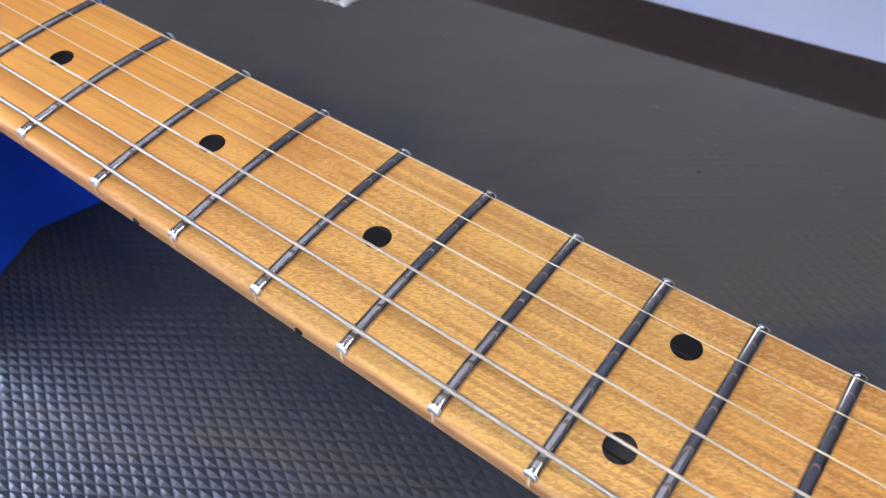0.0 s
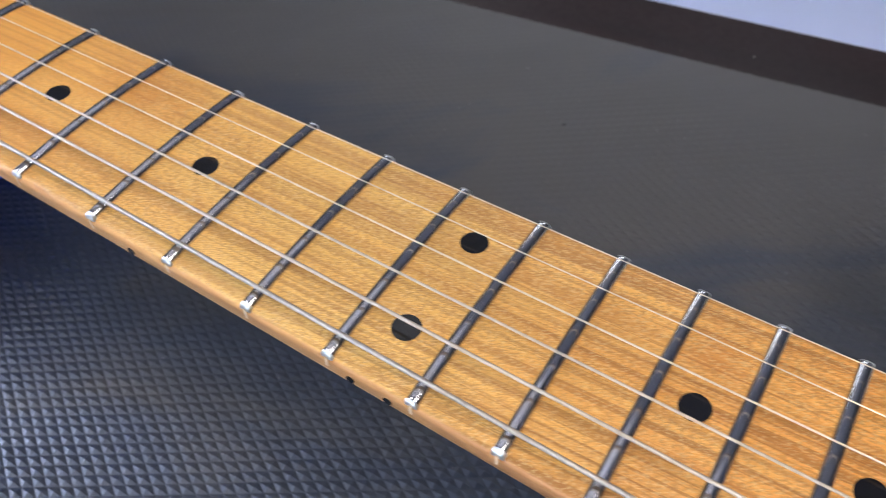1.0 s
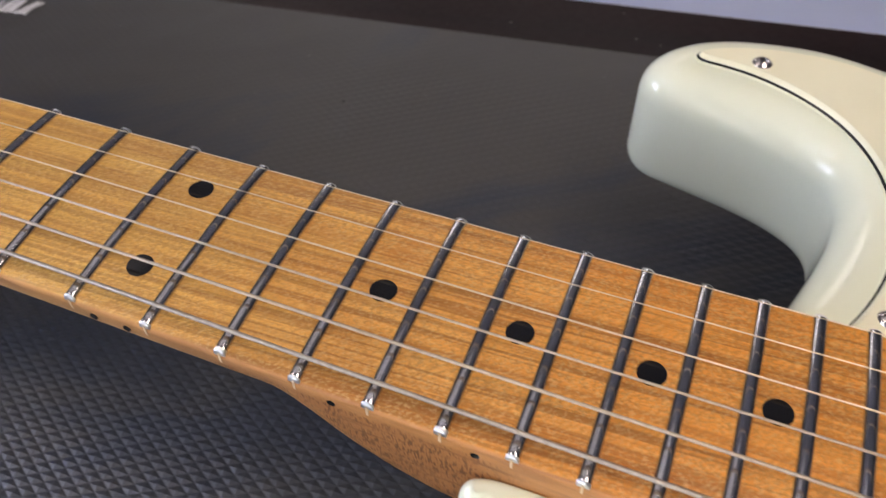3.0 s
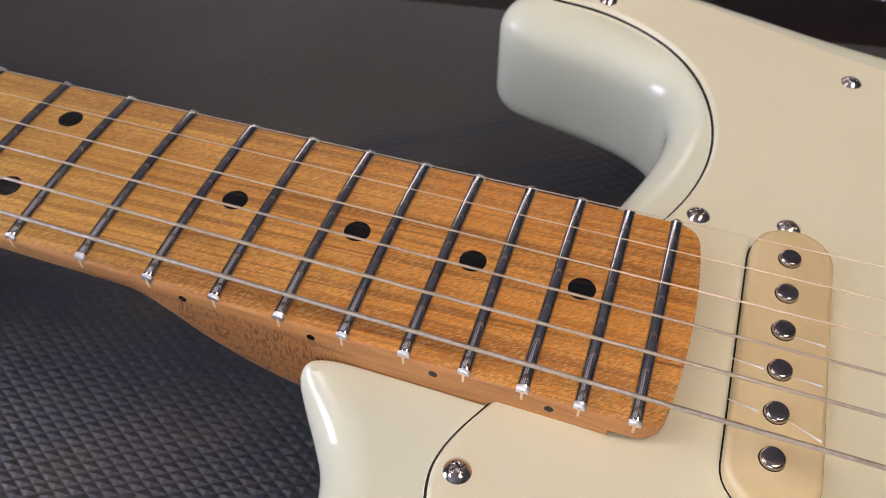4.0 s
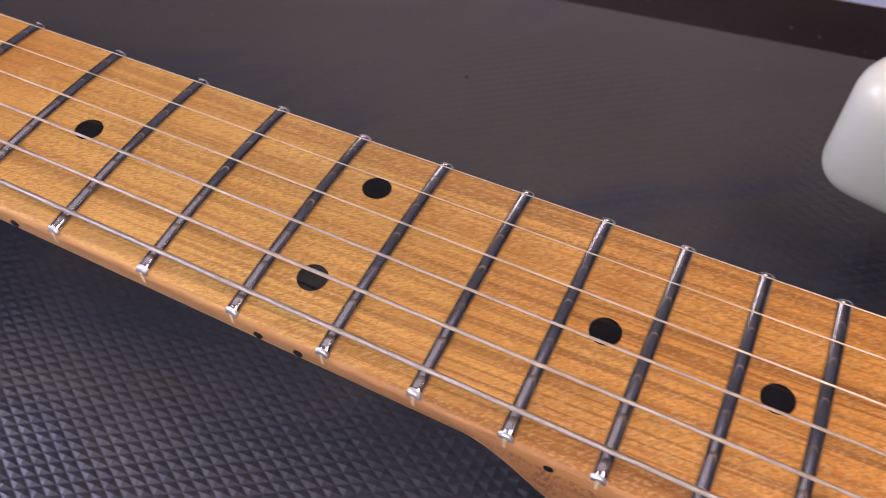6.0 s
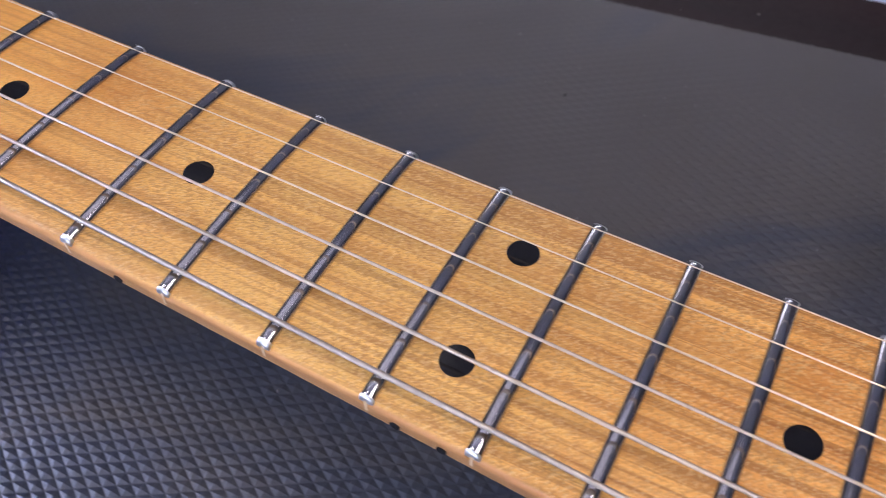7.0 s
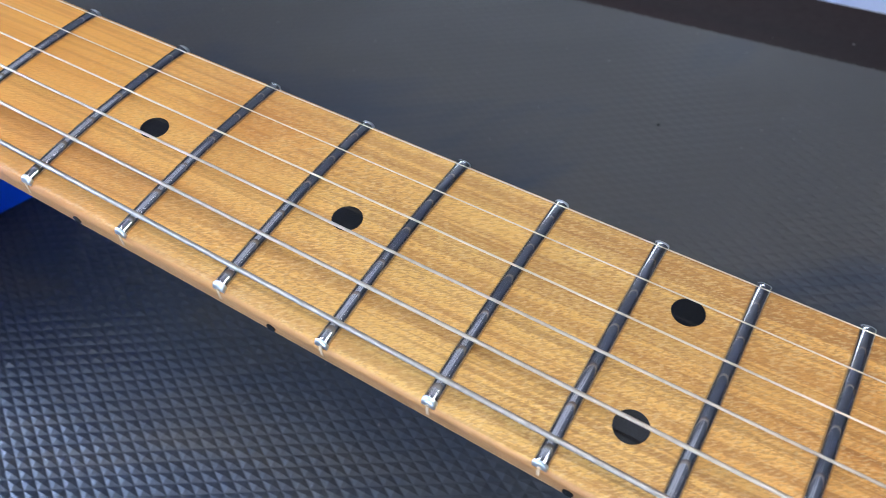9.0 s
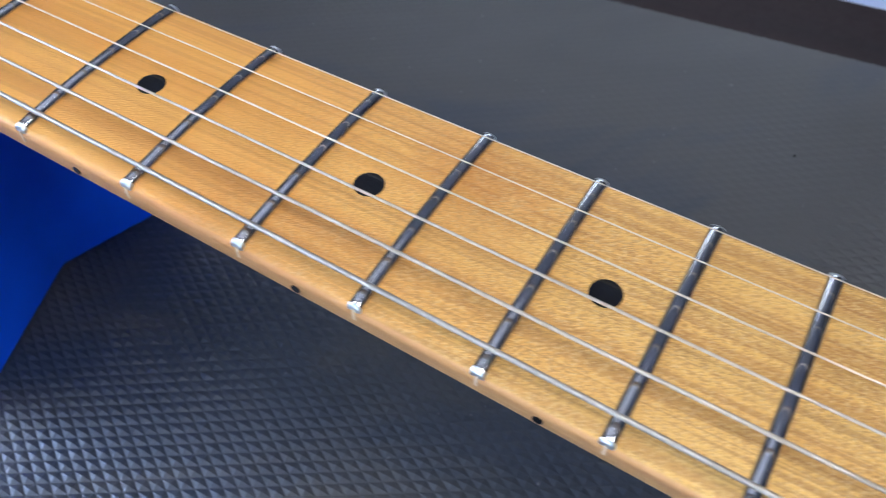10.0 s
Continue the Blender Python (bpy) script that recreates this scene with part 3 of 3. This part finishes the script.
def build_guard():
    pts = [(x / 1000, y / 1000) for x, y in chaikin(GUARD, 3)]
    guard = part("pickguard", slab(b := bmesh.new(), pts, [(0, BODY_TOP + 0.00003), (0.0002, BODY_TOP + 0.0006)]) and b, M_GUARD, guitar, "cream three-ply pickguard with a black middle ply")
    b = bmesh.new()
    slab(b, pts, [(0.0002, BODY_TOP + 0.0006), (0.0008, BODY_TOP + 0.0011)])
    part("core_ply", b, M_BLACK, guard, "thin black middle ply")
    b = bmesh.new()
    slab(b, pts, [(0.0008, BODY_TOP + 0.0011), (0.0013, BODY_TOP + 0.0019), (0.0017, BODY_TOP + 0.0023)])
    part("top_ply", b, M_GUARD, guard, "smooth cream top ply")
    return guard


guard = build_guard()
GUARD_Z = BODY_TOP + 0.0023


def screw_mesh():
    """A domed head with a cross recess."""
    bm, r, h, sides = bmesh.new(), 0.0029, 0.0013, 40
    rings = []
    for k in range(11):
        rr = r * (1 - k / 11)
        ring = []
        for i in range(sides):
            a = 2 * math.pi * i / sides
            x, y = rr * math.cos(a), rr * math.sin(a)
            z = h * (1 - (rr / r) ** 2.4)
            arm = min(abs(x), abs(y))
            if rr < 0.0016 and arm < 0.00034:
                z -= 0.0006
            ring.append((x, y, z))
        rings.append(ring)
    loft(bm, rings)
    return bm


screw = None
for i, (x, y) in enumerate(((471.2, 37.7), (436.1, -44.4), (432.7, 120.7), (505.4, 102.6), (492.3, 40.3), (492.3, -41.8), (469.9, -68.3), (559.3, -60.3), (595, 110.5), (666.5, 138.3), (720.2, 116.5), (638.7, 58.9))):
    z = GUARD_Z - 0.0001
    if screw is None:
        screw = part("screw", screw_mesh(), M_NICKEL, guard, "domed nickel cross-head screw")
        screw.location = (x / 1000, y / 1000, z)
    else:
        twin(screw, x / 1000, y / 1000, z, guard).rotation_euler = (0, 0, i * 0.7)


# ---- pickup ----
def stadium(cx, cy, hx, hy, r, steps=8):
    out = []
    for sx, sy, a0 in ((1, 1, 0), (-1, 1, 90), (-1, -1, 180), (1, -1, 270)):
        for k in range(steps + 1):
            a = radians(a0 + 90 * k / steps)
            out.append((cx + sx * (hx - r) + r * math.cos(a), cy + sy * (hy - r) + r * math.sin(a)))
    return out


PICK_X, PICK_TOP = 0.4922, -0.0042
# a thin black plate puts in the shade of the gap round the cover
b = bmesh.new()
slab(b, stadium(PICK_X + 0.00055, 0.0004, 0.0093, 0.0362, 0.0088), [(0, GUARD_Z - 0.001), (0, GUARD_Z + 0.0001)])
part("pickup_slot_shade", b, M_BLACK, guard, "black plate for the shaded slot around the pickup", smooth=False)
pickup = tagged(new("pickup"), "aged cream single-coil pickup with six steel poles")
pickup.parent = guitar
b = bmesh.new()
slab(b, stadium(PICK_X + 0.0007, 0.0004, 0.0091, 0.0360, 0.0086), [(0, GUARD_Z - 0.002), (0, PICK_TOP - 0.0013), (0.0002, PICK_TOP - 0.0007), (0.0006, PICK_TOP - 0.0002), (0.0013, PICK_TOP)])
part("cover", b, M_COVER, pickup, "aged cream plastic cover under clear film")


def pole_mesh():
    """A round slug with a rounded rim, standing proud of the cover."""
    bm, r, h, c, sides = bmesh.new(), 0.0024, 0.0025, 0.0006, 36
    profile = [(r, 0.0)] + [(r - c + c * math.cos(a), h - c + c * math.sin(a)) for a in (math.pi / 2 * k / 5 for k in range(6))]
    vs = loft(bm, [[(q * math.cos(t), q * math.sin(t), z) for t in (2 * math.pi * i / sides for i in range(sides))] for q, z in profile], caps=False)
    bm.faces.new(vs[-1])
    return bm


# black discs laid on the cover put in the shade round each pole
pole = hole = None
for i in range(6):
    y = -0.0252 + i * 0.01032
    z = PICK_TOP - 0.0012
    if pole is None:
        pole = part("pole_piece", pole_mesh(), M_POLE, pickup, "round steel pole piece")
        hole = part("pole_gap_shade", disc(bmesh.new(), 0.00254, 0.0006, 32), M_BLACK, pickup, "black disc for the shaded gap round the pole piece")
        pole.location, hole.location = (PICK_X, y, z), (PICK_X - 0.00006, y, PICK_TOP - 0.00057)
    else:
        twin(pole, PICK_X, y, z, pickup)
        twin(hole, PICK_X - 0.00006, y, PICK_TOP - 0.00057, pickup)
# a torn white corner of the film at the pickup's end
b = bmesh.new()
loft(b, [[(0.4838 + 0.0012 * k, -0.0345 - 0.0008 * k, PICK_TOP - 0.004 + 0.0009 * k), (0.4852 + 0.0010 * k, -0.0338 - 0.0008 * k, PICK_TOP - 0.004 + 0.0009 * k),
          (0.4852 + 0.0010 * k, -0.0338 - 0.0008 * k, PICK_TOP - 0.0038 + 0.0009 * k), (0.4838 + 0.0012 * k, -0.0345 - 0.0008 * k, PICK_TOP - 0.0038 + 0.0009 * k)] for k in range(4)])
part("film_corner", b, M_FRAME, pickup, "torn white corner of the clear film")
# creases of the clear film that still covers the pickup
for x0, x1, y0, y1 in ((482.6, 489, -4.5, -5.0), (494.3, 500.6, -5.2, -5.6), (482.9, 488.8, -14.5, -15.4), (494.0, 500.9, -15.6, -18.4), (494.6, 500.8, 4.9, 4.6)):
    b = bmesh.new()
    n, ring = 6, []
    for k in range(n + 1):
        t = k / n
        x, y, wd = (x0 + (x1 - x0) * t) / 1000, (y0 + (y1 - y0) * t) / 1000, 0.00008 + 0.00035 * t * t
        ring.append([(x, y - wd, PICK_TOP - 0.00005), (x, y, PICK_TOP + 0.00012 + wd * 0.5), (x, y + wd, PICK_TOP - 0.00005)])
    loft(b, ring)
    part("film_crease", b, M_FRAME, pickup, "bright crease of clear film")

# across at the nut and the bridge, height at the nut and the bridge, in millimetres
RUN = ((-17.4, -26.5, 1.6, 2.9), (-11.0, -15.5, 1.9, 4.5), (-3.55, -5.85, 2.4, 4.8), (3.9, 4.7, 2.0, 3.8), (10.9, 15.4, 1.8, 3.6), (17.8, 26.2, 1.3, 2.9))

# ---- bridge, nut and head, which hold the strings ----
bridge = tagged(new("bridge"), "nickel bridge with six saddles")
bridge.parent = guitar
part("bridge_plate", box(bmesh.new(), 0.628, 0.69, -0.041, 0.041, BODY_TOP, BODY_TOP + 0.0025, 0.0006), M_NICKEL, bridge)
for i in range(6):
    y = RUN[i][1] / 1000
    part("saddle", box(bmesh.new(), 0.645, 0.668, y - 0.0049, y + 0.0049, BODY_TOP + 0.0026, 0.0022, 0.0008), M_NICKEL, bridge)
part("nut", box(bmesh.new(), -0.0035, -0.0002, -0.0208, 0.0208, -0.004, 0.0014, 0.0004), M_BONE, neck, "pale bone nut")
b = bmesh.new()
head = [(0, -21), (-14, -24), (-40, -30), (-80, -33), (-140, -36), (-172, -34), (-185, -20), (-182, 8), (-166, 28), (-140, 36), (-118, 34), (-100, 38), (-70, 32), (-30, 26), (-10, 22), (0, 21)]
slab(b, [(x / 1000, y / 1000) for x, y in chaikin(head, 2)], [(0.002, -0.0185), (0, -0.0165), (0, -0.0065), (0.001, -0.0055)])
part("headstock", b, M_MAPLE, neck, "roasted maple headstock")
post = None
for i in range(6):
    place = (-0.028 - 0.0245 * i, -0.020 - 0.0012 * i, -0.0056)
    if post is None:
        post = part("tuning_post", disc(bmesh.new(), 0.003, 0.009, 20, 0, 0.0006), M_NICKEL, neck)
        post.location = place
    else:
        twin(post, *place, neck)

# ---- strings ----
GAUGE = (1.067, 0.813, 0.61, 0.406, 0.279, 0.229)


def string_at(i, x):
    y0, y1, z0, z1 = (v / 1000 for v in RUN[i])
    k = x / SCALE
    return (x, y0 + (y1 - y0) * k, z0 + (z1 - z0) * k)


def string_mesh(pts, r, pitch):
    """A round string; with a pitch its windings stand out along the played length."""
    line = [Vector(p) for p in pts]
    if pitch:
        a, b = line[1], line[-2]
        count = int((0.53 - 0.07) / (pitch / 4))
        fine = [a.lerp(b, (0.07 + k * pitch / 4 - a.x) / (b.x - a.x)) for k in range(count)]
        line = [line[0], a] + fine + line[-2:]
    sides, verts, faces = 10, [], []
    for k, p in enumerate(line):
        d = (line[min(k + 1, len(line) - 1)] - line[max(k - 1, 0)]).normalized()
        u = d.cross(Vector((0, 0, 1))).normalized()
        w = u.cross(d)
        rr = r * (0.94 + 0.06 * (1, 0, -1, 0)[k % 4]) if pitch else r
        verts += [p + rr * (math.cos(t) * u + math.sin(t) * w) for t in (2 * math.pi * q / sides for q in range(sides))]
    for k in range(len(line) - 1):
        for q in range(sides):
            a, b = k * sides + q, k * sides + (q + 1) % sides
            faces.append((a, b, b + sides, a + sides))
    me = bpy.data.meshes.new("string")
    me.from_pydata(verts, [], faces)
    for p in me.polygons:
        p.use_smooth = True
    return me


for i, g in enumerate(GAUGE):
    pts = [(-0.03 - 0.0245 * i, -0.0172 - 0.0012 * i, -0.0005)]
    pts += [string_at(i, x) for x in (-0.001, 0.6485)]
    pts.append((0.6655, pts[-1][1], 0.0006))
    me = string_mesh(pts, g / 2000, (0.0004, 0.00034, 0.00028, 0, 0, 0)[i])
    me.materials.append((M_HEAVY, M_WOUND, M_WOUND, M_STEEL, M_STEEL, M_STEEL)[i])
    string = tagged(new("string", me), "wound steel string" if i < 3 else "plain steel string")
    string.parent = guitar
